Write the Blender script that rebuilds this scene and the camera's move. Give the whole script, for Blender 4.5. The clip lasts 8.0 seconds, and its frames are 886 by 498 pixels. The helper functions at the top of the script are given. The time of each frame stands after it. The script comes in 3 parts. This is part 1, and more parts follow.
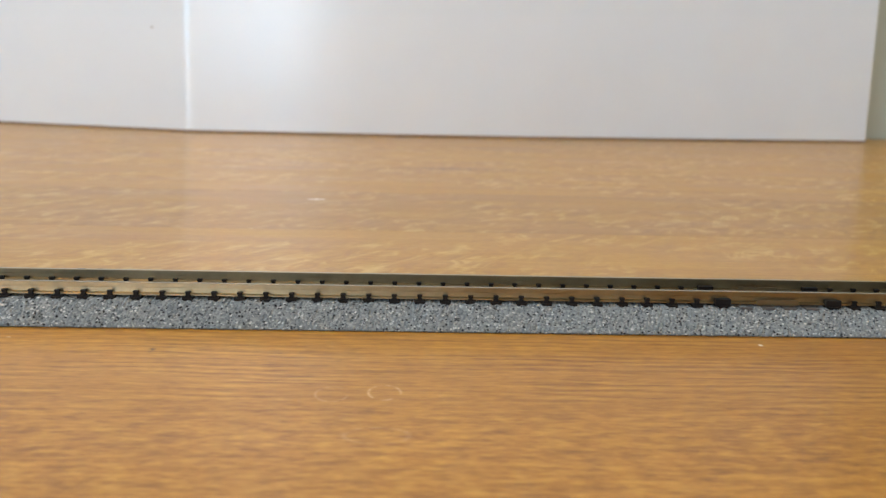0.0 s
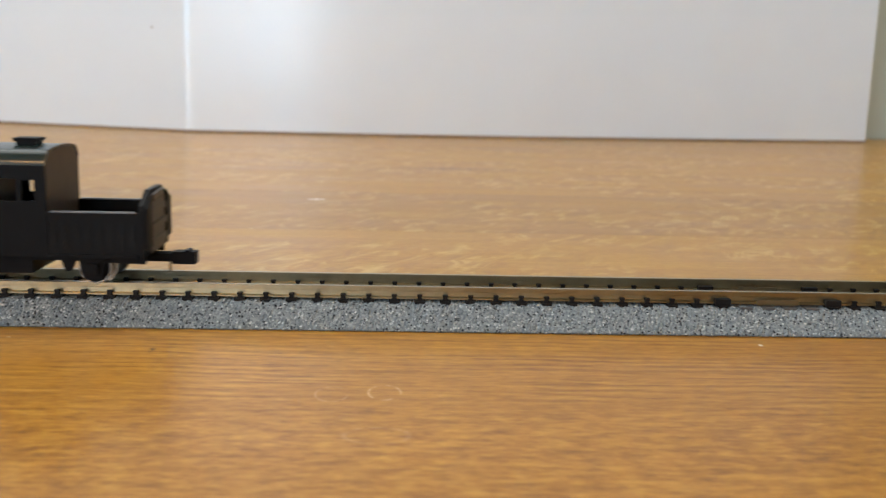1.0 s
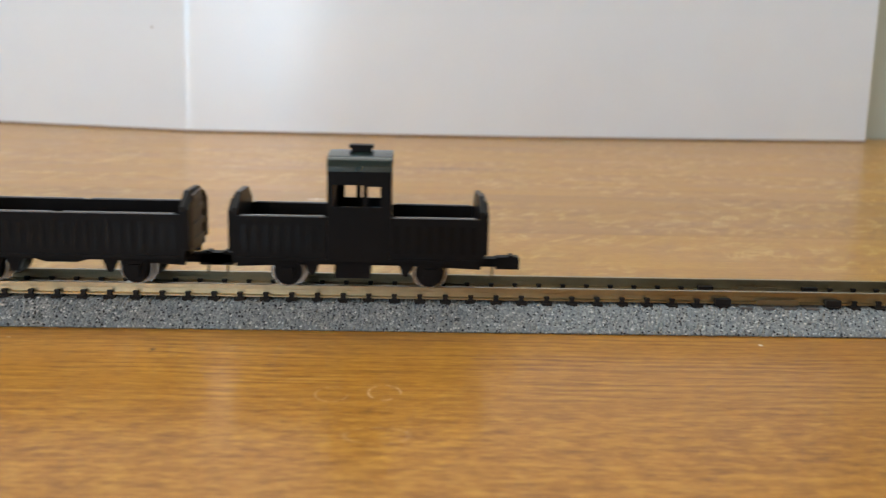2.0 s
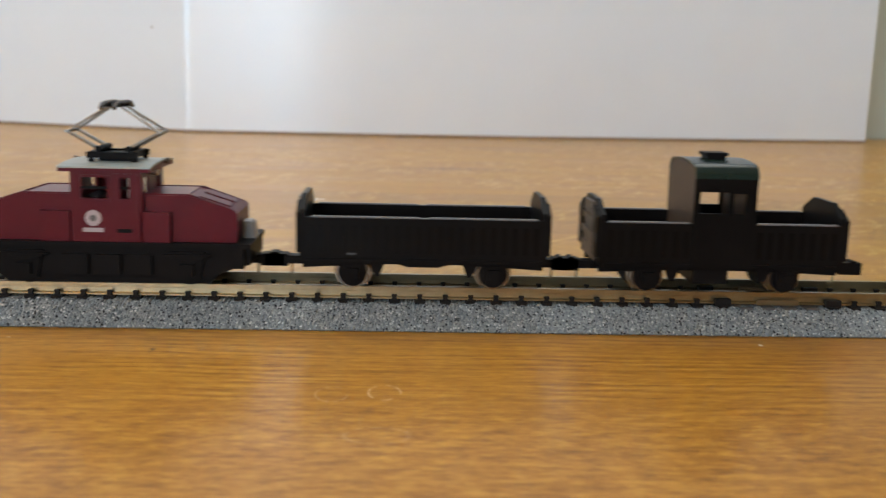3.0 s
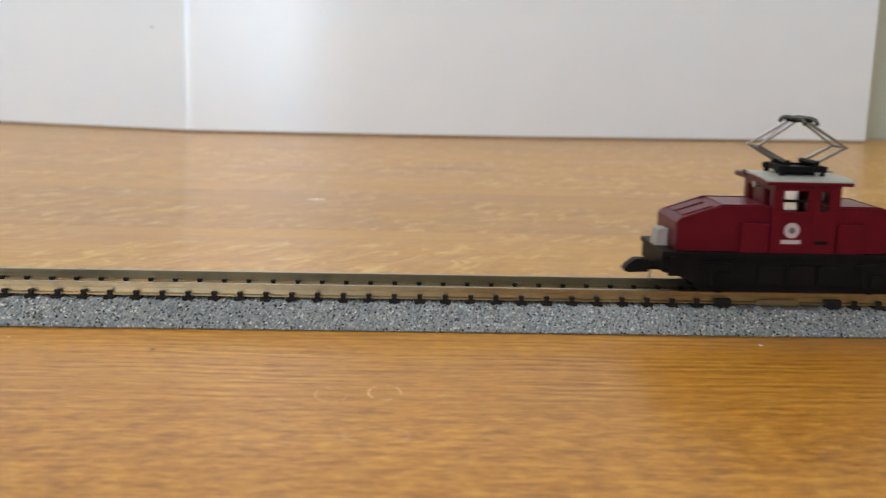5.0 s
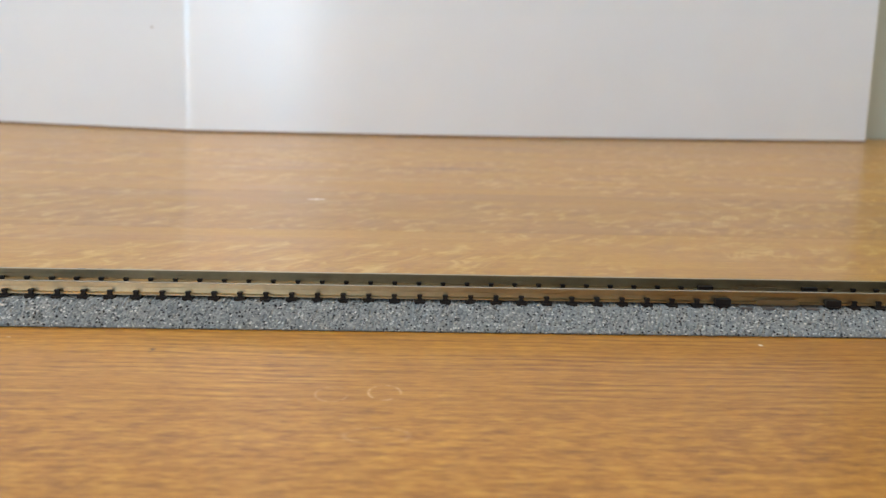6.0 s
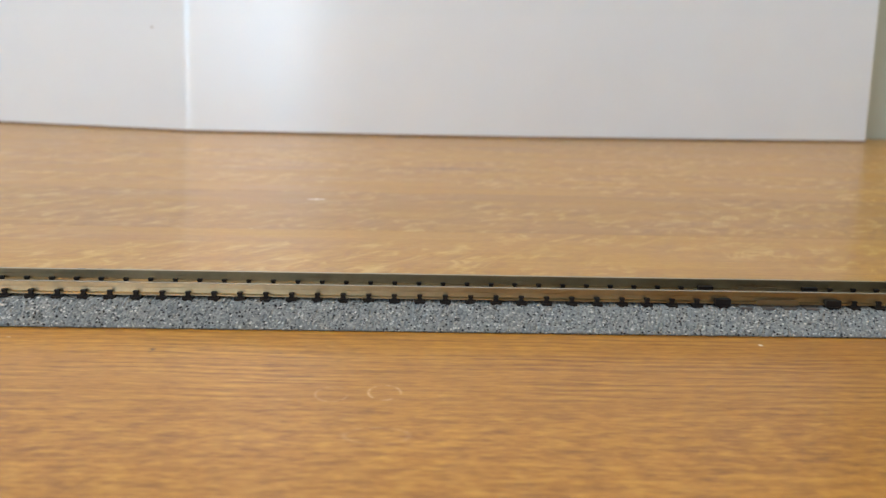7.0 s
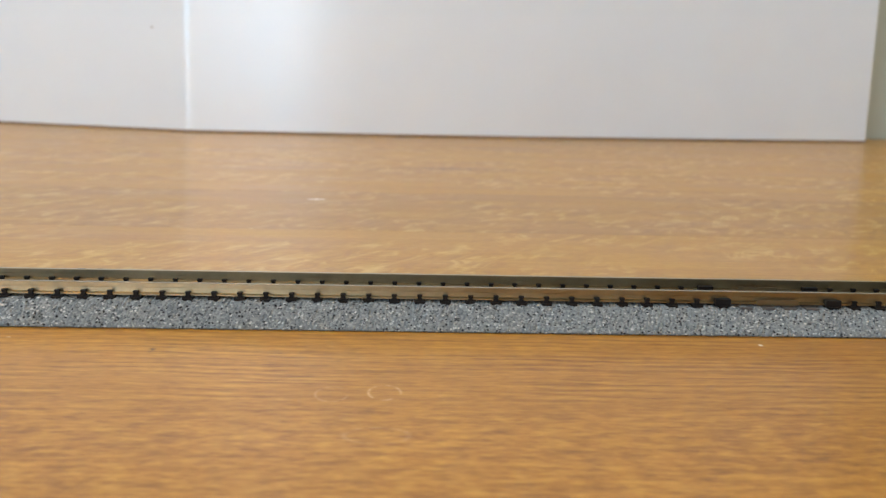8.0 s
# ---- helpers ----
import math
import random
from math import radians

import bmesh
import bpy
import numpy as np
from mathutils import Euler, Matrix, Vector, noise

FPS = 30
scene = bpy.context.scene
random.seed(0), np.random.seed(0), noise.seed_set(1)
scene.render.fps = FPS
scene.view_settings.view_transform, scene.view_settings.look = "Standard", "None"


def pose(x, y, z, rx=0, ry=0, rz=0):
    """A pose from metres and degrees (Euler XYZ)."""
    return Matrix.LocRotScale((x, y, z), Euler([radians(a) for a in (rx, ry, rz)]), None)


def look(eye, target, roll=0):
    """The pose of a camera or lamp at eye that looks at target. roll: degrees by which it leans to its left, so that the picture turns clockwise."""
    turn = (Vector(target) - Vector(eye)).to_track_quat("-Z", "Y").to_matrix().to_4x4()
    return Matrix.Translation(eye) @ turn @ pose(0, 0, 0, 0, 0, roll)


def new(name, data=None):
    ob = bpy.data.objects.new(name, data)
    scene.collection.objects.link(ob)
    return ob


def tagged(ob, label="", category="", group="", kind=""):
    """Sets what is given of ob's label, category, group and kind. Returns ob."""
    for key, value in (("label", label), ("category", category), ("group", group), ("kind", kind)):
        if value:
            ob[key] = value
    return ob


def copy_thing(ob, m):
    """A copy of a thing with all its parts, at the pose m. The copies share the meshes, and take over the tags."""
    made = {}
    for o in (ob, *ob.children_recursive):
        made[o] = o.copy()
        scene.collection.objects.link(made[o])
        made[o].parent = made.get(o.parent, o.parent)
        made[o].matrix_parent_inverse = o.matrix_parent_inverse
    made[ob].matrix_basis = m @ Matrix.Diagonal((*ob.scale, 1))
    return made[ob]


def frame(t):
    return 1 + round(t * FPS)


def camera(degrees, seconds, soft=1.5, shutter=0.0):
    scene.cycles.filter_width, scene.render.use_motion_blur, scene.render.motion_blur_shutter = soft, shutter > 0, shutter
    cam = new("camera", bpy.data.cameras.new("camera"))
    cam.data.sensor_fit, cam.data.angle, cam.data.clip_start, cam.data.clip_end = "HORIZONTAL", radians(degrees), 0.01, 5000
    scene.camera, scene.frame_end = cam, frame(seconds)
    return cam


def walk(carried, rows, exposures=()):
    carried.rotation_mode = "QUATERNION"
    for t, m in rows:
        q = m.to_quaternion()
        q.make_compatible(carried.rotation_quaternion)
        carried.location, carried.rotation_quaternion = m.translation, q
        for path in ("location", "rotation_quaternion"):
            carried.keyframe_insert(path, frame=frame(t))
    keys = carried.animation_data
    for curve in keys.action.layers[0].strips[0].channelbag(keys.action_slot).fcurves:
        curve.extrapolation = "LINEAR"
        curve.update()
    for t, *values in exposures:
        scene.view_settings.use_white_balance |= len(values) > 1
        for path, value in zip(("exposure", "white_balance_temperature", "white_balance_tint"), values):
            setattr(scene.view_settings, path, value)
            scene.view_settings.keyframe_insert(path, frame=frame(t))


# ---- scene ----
cam = camera(48.27, 8.0, soft=1.35, shutter=0.35)
# phone lens: a small aperture focused on the near rail
cam.data.dof.use_dof = True
cam.data.dof.focus_distance = 0.172
cam.data.dof.aperture_fstop = 40.0
EYE = pose(-0.00149, -0.17267, 0.04414, 79.426, 0.0, -2.479) @ pose(0, 0, 0, 0, 0, 1.4265)
walk(cam, [(0.0, EYE), (8.0, EYE)], exposures=[(0.0, 0.04, 6200, 10), (1.0, 0.03, 6200, 10), (2.4, -0.03, 6200, 10), (3.6, -0.04, 6200, 10), (4.6, 0.02, 6200, 10), (5.8, 0.04, 6200, 10), (8.0, 0.04, 6200, 10)])

MM = 0.001
RAIL = 6.04          # rail top above the table, mm
TIE = 4.4            # sleeper pitch, mm

# ------------------------------------------------------------------ light
world = bpy.data.worlds.new("World")
scene.world = world
world.use_nodes = True
wn = world.node_tree
sky = wn.nodes.new("ShaderNodeTexSky")
sky.sky_type = "NISHITA"
sky.sun_disc = False
sky.sun_elevation = radians(40)
sky.sun_rotation = radians(200)
wn.links.new(sky.outputs[0], wn.nodes["Background"].inputs[0])
wn.nodes["Background"].inputs[1].default_value = 0.1


def window_light(name, w, h, watts, colour, m):
    la = bpy.data.lights.new(name, "AREA")
    la.shape = "RECTANGLE"
    la.size, la.size_y, la.energy, la.color = w, h, watts, colour
    ob = new(name, la)
    ob.matrix_world = m
    return ob


# the window above the table, and the one across the room
window_light("window_light_back", 1.30, 0.95, 10.9, (1.0, 0.97, 0.88), look((-0.22, 0.50, 0.98), (-0.22, -0.30, 0.05)))
window_light("window_light_front", 0.34, 1.70, 12.2, (0.58, 0.81, 1.0), look((-0.43, -2.02, 0.63), (-0.40, 1.0, 0.5)))
window_light("door_light", 0.62, 1.70, 23.5, (0.60, 0.82, 1.0), look((-1.42, -2.02, 0.36), (-0.60, 1.0, 0.36)))


# -------------------------------------------------------------- materials
def mat(name, rough=0.5, metal=0.0, spec=0.5, coat=0.0, coat_rough=0.1):
    m = bpy.data.materials.new(name)
    m.use_nodes = True
    b = m.node_tree.nodes["Principled BSDF"]
    b.inputs["Roughness"].default_value = rough
    b.inputs["Metallic"].default_value = metal
    b.inputs["Specular IOR Level"].default_value = spec
    b.inputs["Coat Weight"].default_value = coat
    b.inputs["Coat Roughness"].default_value = coat_rough
    return m, m.node_tree, b


def nd(nt, kind, **vals):
    n = nt.nodes.new(kind)
    for k, v in vals.items():
        n.inputs[k].default_value = v
    return n


def mth(nt, op, a, b=None):
    n = nt.nodes.new("ShaderNodeMath")
    n.operation = op
    for i, v in enumerate((a, b)):
        if v is None:
            continue
        if hasattr(v, "links"):
            nt.links.new(v, n.inputs[i])
        else:
            n.inputs[i].default_value = v
    return n.outputs[0]


def ramp(nt, fac, stops):
    n = nt.nodes.new("ShaderNodeValToRGB")
    e = n.color_ramp.elements
    while len(e) < len(stops):
        e.new(0.5)
    for el, (p, c) in zip(e, stops):
        el.position, el.color = p, (*c, 1)
    nt.links.new(fac, n.inputs[0])
    return n.outputs[0]


def mix(nt, fac, a, b, kind="MIX"):
    n = nt.nodes.new("ShaderNodeMix")
    n.data_type, n.blend_type = "RGBA", kind
    for s, v in ((n.inputs[0], fac), (n.inputs[6], a), (n.inputs[7], b)):
        if hasattr(v, "links"):
            nt.links.new(v, s)
        else:
            s.default_value = v if isinstance(v, float) else (*v, 1)
    return n.outputs[2]


def scaled(nt, src, sc):
    n = nt.nodes.new("ShaderNodeVectorMath")
    n.operation = "MULTIPLY"
    nt.links.new(src, n.inputs[0])
    n.inputs[1].default_value = sc
    return n.outputs[0]


def noise_at(nt, vec, scale, detail=3.0, rough=0.55, dist=0.0):
    n = nd(nt, "ShaderNodeTexNoise", Scale=scale, Detail=detail, Roughness=rough, Distortion=dist)
    nt.links.new(vec, n.inputs["Vector"])
    return n.outputs["Fac"]


def bump(nt, b, height, strength, dist):
    n = nd(nt, "ShaderNodeBump", Strength=strength, Distance=dist)
    nt.links.new(height, n.inputs["Height"])
    nt.links.new(n.outputs[0], b.inputs["Normal"])
    return n


def wood():
    m, nt, b = mat("lacquered_oak", 0.40, spec=0.22, coat=0.18, coat_rough=0.15)
    geo = nt.nodes.new("ShaderNodeNewGeometry").outputs["Position"]
    rnd = nt.nodes.new("ShaderNodeObjectInfo").outputs["Random"]
    comb = nt.nodes.new("ShaderNodeCombineXYZ")
    nt.links.new(mth(nt, "MULTIPLY", rnd, 7.3), comb.inputs[0])
    nt.links.new(mth(nt, "MULTIPLY", rnd, 3.1), comb.inputs[2])
    add = nt.nodes.new("ShaderNodeVectorMath")
    nt.links.new(geo, add.inputs[0])
    nt.links.new(comb.outputs[0], add.inputs[1])
    p = add.outputs[0]
    warp = noise_at(nt, scaled(nt, p, (9, 30, 9)), 1.0, 2.0)
    comb2 = nt.nodes.new("ShaderNodeCombineXYZ")
    nt.links.new(mth(nt, "MULTIPLY", mth(nt, "SUBTRACT", warp, 0.5), 0.007), comb2.inputs[1])
    add2 = nt.nodes.new("ShaderNodeVectorMath")
    nt.links.new(p, add2.inputs[0])
    nt.links.new(comb2.outputs[0], add2.inputs[1])
    q = add2.outputs[0]
    info = nt.nodes.new("ShaderNodeObjectInfo")
    figured = info.outputs["Alpha"]          # 0: rift-sawn, straight lines; 1: quarter-sawn, silky flecks
    bands = noise_at(nt, scaled(nt, q, (9, 120, 9)), 1.0, 2.0, 0.6)
    rings = noise_at(nt, scaled(nt, q, (34, 760, 34)), 1.0, 3.0, 0.66)
    fine = noise_at(nt, scaled(nt, q, (170, 2300, 170)), 1.0, 2.0, 0.6)
    mottle = noise_at(nt, scaled(nt, q, (210, 560, 210)), 1.0, 3.0, 0.6, 0.3)
    speckle = noise_at(nt, scaled(nt, q, (420, 1500, 420)), 1.0, 2.0, 0.6)
    cloud = noise_at(nt, scaled(nt, p, (22, 60, 22)), 1.0, 4.0)
    sep = nt.nodes.new("ShaderNodeSeparateXYZ")
    nt.links.new(geo, sep.inputs[0])

    def centred(v, k):
        return mth(nt, "MULTIPLY", mth(nt, "SUBTRACT", v, 0.5), k)

    def total(*v):
        out = v[0]
        for w in v[1:]:
            out = mth(nt, "ADD", out, w)
        return out

    def smooth(v, a, b_):
        n = nt.nodes.new("ShaderNodeMapRange")
        n.interpolation_type = "SMOOTHSTEP"
        nt.links.new(v, n.inputs[0])
        n.inputs[1].default_value, n.inputs[2].default_value = a, b_
        return n.outputs[0]

    # the straight lines break up into short dashes where the saw met the rings flatter
    edge = mth(nt, "ADD", sep.outputs[1], centred(cloud, 0.03))
    flat = smooth(edge, -0.040, -0.062)
    drift = noise_at(nt, scaled(nt, p, (10, 34, 10)), 1.0, 2.0, 0.5)
    waver = noise_at(nt, scaled(nt, p, (70, 420, 70)), 1.0, 2.0, 0.5)
    phase = total(mth(nt, "MULTIPLY", sep.outputs[1], 2 * math.pi / 0.0025), mth(nt, "MULTIPLY", drift, 26.0), mth(nt, "MULTIPLY", waver, 9.0))
    strength = smooth(noise_at(nt, scaled(nt, p, (45, 160, 45)), 1.0, 2.0), 0.34, 0.62)
    ring_line = mth(nt, "MULTIPLY", mth(nt, "SINE", phase), mth(nt, "MULTIPLY", strength, 0.085))
    lines = total(ring_line, centred(rings, 0.26), centred(fine, 0.22), centred(mottle, 0.22), centred(speckle, 0.26))
    dashes = total(centred(mottle, 0.50), centred(rings, 0.20), centred(fine, 0.25), centred(speckle, 0.40))
    rift = total(mth(nt, "MULTIPLY", lines, mth(nt, "SUBTRACT", 1.0, flat)), mth(nt, "MULTIPLY", dashes, flat))
    quarter = total(centred(rings, 0.12), centred(fine, 0.10), centred(bands, 0.14), centred(cloud, 0.22), centred(speckle, 0.14), 0.015)
    g = total(mth(nt, "MULTIPLY", rift, mth(nt, "SUBTRACT", 1.0, figured)), mth(nt, "MULTIPLY", quarter, figured), 0.5)
    c = ramp(nt, g, [(0.36, (0.255, 0.108, 0.011)), (0.45, (0.375, 0.178, 0.022)), (0.53, (0.470, 0.240, 0.034)), (0.64, (0.600, 0.350, 0.075))])
    c = mix(nt, mth(nt, "MULTIPLY", cloud, 0.5), c, (0.80, 0.76, 0.70), "MULTIPLY")
    pores = noise_at(nt, scaled(nt, q, (200, 3000, 200)), 1.0, 1.0)
    c = mix(nt, ramp(nt, pores, [(0.30, (0.22, 0.22, 0.22)), (0.42, (0.0, 0.0, 0.0))]), c, (0.15, 0.055, 0.012))
    # silky ray flecks that run steeply across the grain
    turned = nt.nodes.new("ShaderNodeMapping")
    turned.inputs["Rotation"].default_value = (0, 0, radians(-56))
    nt.links.new(p, turned.inputs["Vector"])
    long_fleck = noise_at(nt, scaled(nt, turned.outputs[0], (38, 420, 38)), 1.0, 2.0, 0.5, 0.5)
    patch = smooth(noise_at(nt, scaled(nt, p, (14, 26, 14)), 1.0, 2.0), 0.40, 0.54)
    blot = noise_at(nt, scaled(nt, turned.outputs[0], (105, 210, 105)), 1.0, 3.0, 0.6, 0.8)
    hem = mth(nt, "MULTIPLY", smooth(sep.outputs[1], 0.088, 0.050), smooth(sep.outputs[0], 0.055, 0.015))
    pale = total(mth(nt, "MULTIPLY", smooth(long_fleck, 0.55, 0.68), mth(nt, "MULTIPLY", hem, 0.23)),
                 mth(nt, "MULTIPLY", smooth(blot, 0.50, 0.70), mth(nt, "MULTIPLY", patch, 0.52)))
    c = mix(nt, mth(nt, "MULTIPLY", pale, figured), c, (0.70, 0.48, 0.21))
    dusk = mth(nt, "MULTIPLY", smooth(blot, 0.48, 0.34), mth(nt, "MULTIPLY", patch, 0.46))
    c = mix(nt, mth(nt, "MULTIPLY", dusk, figured), c, (0.29, 0.13, 0.03))
    # near boards turn darker and redder towards one end
    end_tone = mth(nt, "MULTIPLY", smooth(mth(nt, "ADD", sep.outputs[0], centred(cloud, 0.08)), -0.01, 0.085), mth(nt, "SUBTRACT", 1.0, figured))
    c = mix(nt, mth(nt, "MULTIPLY", end_tone, 0.62), c, (0.72, 0.66, 0.60), "MULTIPLY")
    tone = info.outputs["Color"]
    c = mix(nt, 1.0, c, tone, "MULTIPLY")

    def mark(cx, cy, rx, ry, ring):
        u = mth(nt, "DIVIDE", mth(nt, "SUBTRACT", sep.outputs[0], cx), rx)
        v = mth(nt, "DIVIDE", mth(nt, "SUBTRACT", sep.outputs[1], cy), ry)
        d = mth(nt, "SQRT", mth(nt, "ADD", mth(nt, "MULTIPLY", u, u), mth(nt, "MULTIPLY", v, v)))
        if ring:
            d = mth(nt, "MULTIPLY", mth(nt, "ABSOLUTE", mth(nt, "SUBTRACT", d, 1.0)), 7.0)
        e = nt.nodes.new("ShaderNodeMath")
        e.operation, e.use_clamp = "SUBTRACT", True
        e.inputs[0].default_value = 1.0
        nt.links.new(d, e.inputs[1])
        return mth(nt, "MULTIPLY", e.outputs[0], ramp(nt, noise_at(nt, geo, 420.0, 2.0), [(0.42, (0.0, 0.0, 0.0)), (0.58, (0.8, 0.8, 0.8))]))

    c = mix(nt, mth(nt, "MULTIPLY", mark(-0.0034, -0.0436, 0.0022, 0.0030, True), 0.6), c, (0.80, 0.58, 0.34))
    c = mix(nt, mth(nt, "MULTIPLY", mark(-0.0105, -0.0445, 0.0022, 0.0030, True), 0.3), c, (0.80, 0.58, 0.34))
    c = mix(nt, mth(nt, "MULTIPLY", mark(-0.0040, -0.0595, 0.0040, 0.0026, True), 0.25), c, (0.80, 0.58, 0.34))
    c = mix(nt, mth(nt, "MULTIPLY", mark(-0.0292, 0.1478, 0.0036, 0.0030, False), 2.2), c, (0.86, 0.78, 0.66))
    c = mix(nt, mth(nt, "MULTIPLY", mark(-0.0394, -0.0245, 0.0007, 0.0022, False), 1.3), c, (0.12, 0.05, 0.02))
    c = mix(nt, mth(nt, "MULTIPLY", mark(-0.0634, -0.0190, 0.0005, 0.0008, False), 1.8), c, (0.9, 0.85, 0.75))
    c = mix(nt, mth(nt, "MULTIPLY", mark(0.0579, -0.0179, 0.0005, 0.0008, False), 1.8), c, (0.9, 0.85, 0.75))
    c = mix(nt, mth(nt, "MULTIPLY", mark(0.018, 0.2515, 0.034, 0.0085, False), 1.5), c, (0.14, 0.06, 0.02))
    nt.links.new(c, b.inputs["Base Color"])
    r = mth(nt, "ADD", mth(nt, "MULTIPLY", cloud, 0.16), 0.27)
    nt.links.new(r, b.inputs["Roughness"])
    bump(nt, b, mth(nt, "ADD", fine, mth(nt, "MULTIPLY", pores, 0.6)), 0.08, 0.0002)
    return m


def plain(name, col, rough, metal=0.0, var=0.18, scale=400.0, spec=0.5, relief=0.0, coat=0.0):
    m, nt, b = mat(name, rough, metal, spec, coat)
    geo = nt.nodes.new("ShaderNodeTexCoord").outputs["Object"]
    n = noise_at(nt, geo, scale, 4.0)
    n2 = noise_at(nt, geo, scale * 0.12, 2.0)
    lo = tuple(v * (1 - var) for v in col)
    hi = tuple(min(1.0, v * (1 + var)) for v in col)
    c = ramp(nt, mth(nt, "ADD", mth(nt, "MULTIPLY", n, 0.5), mth(nt, "MULTIPLY", n2, 0.5)), [(0.3, lo), (0.7, hi)])
    nt.links.new(c, b.inputs["Base Color"])
    nt.links.new(mth(nt, "ADD", mth(nt, "MULTIPLY", n2, 0.16), rough - 0.08), b.inputs["Roughness"])
    if relief:
        bump(nt, b, n, 0.5, relief)
    return m


def ballast_material():
    m, nt, b = mat("grey_ballast", 0.8, spec=0.3)
    geo = nt.nodes.new("ShaderNodeNewGeometry").outputs["Position"]
    v = nd(nt, "ShaderNodeTexVoronoi", Scale=2800.0, Randomness=1.0)
    nt.links.new(geo, v.inputs["Vector"])
    sepc = nt.nodes.new("ShaderNodeSeparateColor")
    nt.links.new(v.outputs["Color"], sepc.inputs[0])
    r = sepc.outputs[0]
    c = ramp(nt, r, [(0.0, (0.02, 0.022, 0.028)), (0.015, (0.05, 0.055, 0.065)), (0.06, (0.148, 0.164, 0.176)), (0.50, (0.200, 0.224, 0.236)),
                     (0.93, (0.290, 0.315, 0.318)), (0.985, (0.46, 0.48, 0.48))])
    grit = nd(nt, "ShaderNodeTexVoronoi", Scale=1900.0, Randomness=1.0)
    nt.links.new(geo, grit.inputs["Vector"])
    sepg = nt.nodes.new("ShaderNodeSeparateColor")
    nt.links.new(grit.outputs["Color"], sepg.inputs[0])
    core = ramp(nt, grit.outputs["Distance"], [(0.36, (1.0, 1.0, 1.0)), (0.46, (0.0, 0.0, 0.0))])
    c = mix(nt, mth(nt, "MULTIPLY", core, mth(nt, "LESS_THAN", sepg.outputs[0], 0.15)), c, (0.018, 0.019, 0.024))
    c = mix(nt, mth(nt, "MULTIPLY", core, mth(nt, "GREATER_THAN", sepg.outputs[0], 0.95)), c, (0.52, 0.54, 0.54))
    big = noise_at(nt, geo, 120.0, 3.0)
    c = mix(nt, mth(nt, "MULTIPLY", big, 0.5), c, (0.70, 0.72, 0.76), "MULTIPLY")
    nt.links.new(c, b.inputs["Base Color"])
    bump(nt, b, mth(nt, "SUBTRACT", 1.0, v.outputs["Distance"]), 0.5, 0.0003)
    return m


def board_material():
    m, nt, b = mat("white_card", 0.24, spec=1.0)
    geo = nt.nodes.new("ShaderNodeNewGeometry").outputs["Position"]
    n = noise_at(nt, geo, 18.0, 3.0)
    # cool light put into the colour: the white card's base is tinted blue
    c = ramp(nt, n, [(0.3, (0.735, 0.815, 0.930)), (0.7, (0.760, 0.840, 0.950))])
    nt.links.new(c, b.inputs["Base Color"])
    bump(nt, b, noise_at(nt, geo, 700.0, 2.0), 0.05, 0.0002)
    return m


M_WOOD = wood()
M_BALLAST = ballast_material()
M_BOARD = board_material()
M_WALL = plain("painted_wall", (0.66, 0.69, 0.64), 0.7, var=0.05, scale=40.0)
# darker copy of the wall paint, with the wall's shade in its colour
M_WALL_N = plain("grey_green_wall", (0.46, 0.51, 0.46), 0.7, var=0.05, scale=40.0)
M_CEIL = plain("ceiling_paint", (0.80, 0.80, 0.79), 0.8, var=0.04, scale=30.0)
M_FLOOR = plain("floor_boards", (0.30, 0.20, 0.12), 0.5, var=0.2, scale=20.0)
M_FRAME = plain("white_window_frame", (0.80, 0.80, 0.79), 0.4, var=0.04, scale=60.0)
M_SLEEPER = plain("dark_brown_sleeper", (0.009, 0.0075, 0.007), 0.6, var=0.3, spec=0.15)
M_RAIL = plain("nickel_rail", (0.315, 0.262, 0.165), 0.31, metal=1.0, var=0.14, scale=700.0)
M_JOINER = plain("joiner_steel", (0.235, 0.20, 0.135), 0.40, metal=1.0, var=0.12)
M_BLACK = plain("black_plastic", (0.0074, 0.0066, 0.0068), 0.42, var=0.3, spec=0.04)
M_SIDE = plain("black_side_plastic", (0.0054, 0.0049, 0.0051), 0.36, var=0.3, spec=0.06)
M_RIB = plain("glossy_black_rib", (0.0036, 0.0036, 0.0039), 0.24, var=0.3, spec=0.12)
# wagons' top-edge highlight put into this grey; print and speck share it
M_CAP = plain("worn_edge", (0.13, 0.13, 0.14), 0.38, var=0.25)
M_ENDWOOD = plain("brown_end_boards", (0.075, 0.056, 0.042), 0.55, var=0.40, scale=900.0, relief=0.0002)
M_CABEND = plain("brown_black_cab", (0.066, 0.043, 0.029), 0.45, var=0.2, spec=0.2)
M_ROOF_G = plain("dark_roof", (0.005, 0.014, 0.0105), 0.23, var=0.25, spec=0.36)
M_RED = plain("dark_red_paint", (0.078, 0.0036, 0.0088), 0.32, var=0.14, spec=0.13)
# paler, glossier copy of the red: the hood tops' sheen is partly colour
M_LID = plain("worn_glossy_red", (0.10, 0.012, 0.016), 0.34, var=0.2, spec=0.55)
M_GREY = plain("grey_roof_paint", (0.30, 0.32, 0.30), 0.34, var=0.12)
M_STEP = plain("grey_step", (0.075, 0.07, 0.07), 0.5, var=0.12)
M_STEEL = plain("bright_steel", (0.62, 0.60, 0.57), 0.28, metal=1.0, var=0.1)
M_PANTO = plain("pantograph_metal", (0.22, 0.205, 0.19), 0.36, metal=0.85, var=0.2)
M_WHITE = plain("white_print", (0.34, 0.29, 0.31), 0.5, var=0.08)
M_INK = plain("dark_print", (0.05, 0.04, 0.06), 0.5)
M_TYRE = plain("nickel_wheel", (0.24, 0.22, 0.20), 0.28, metal=1.0, var=0.2)
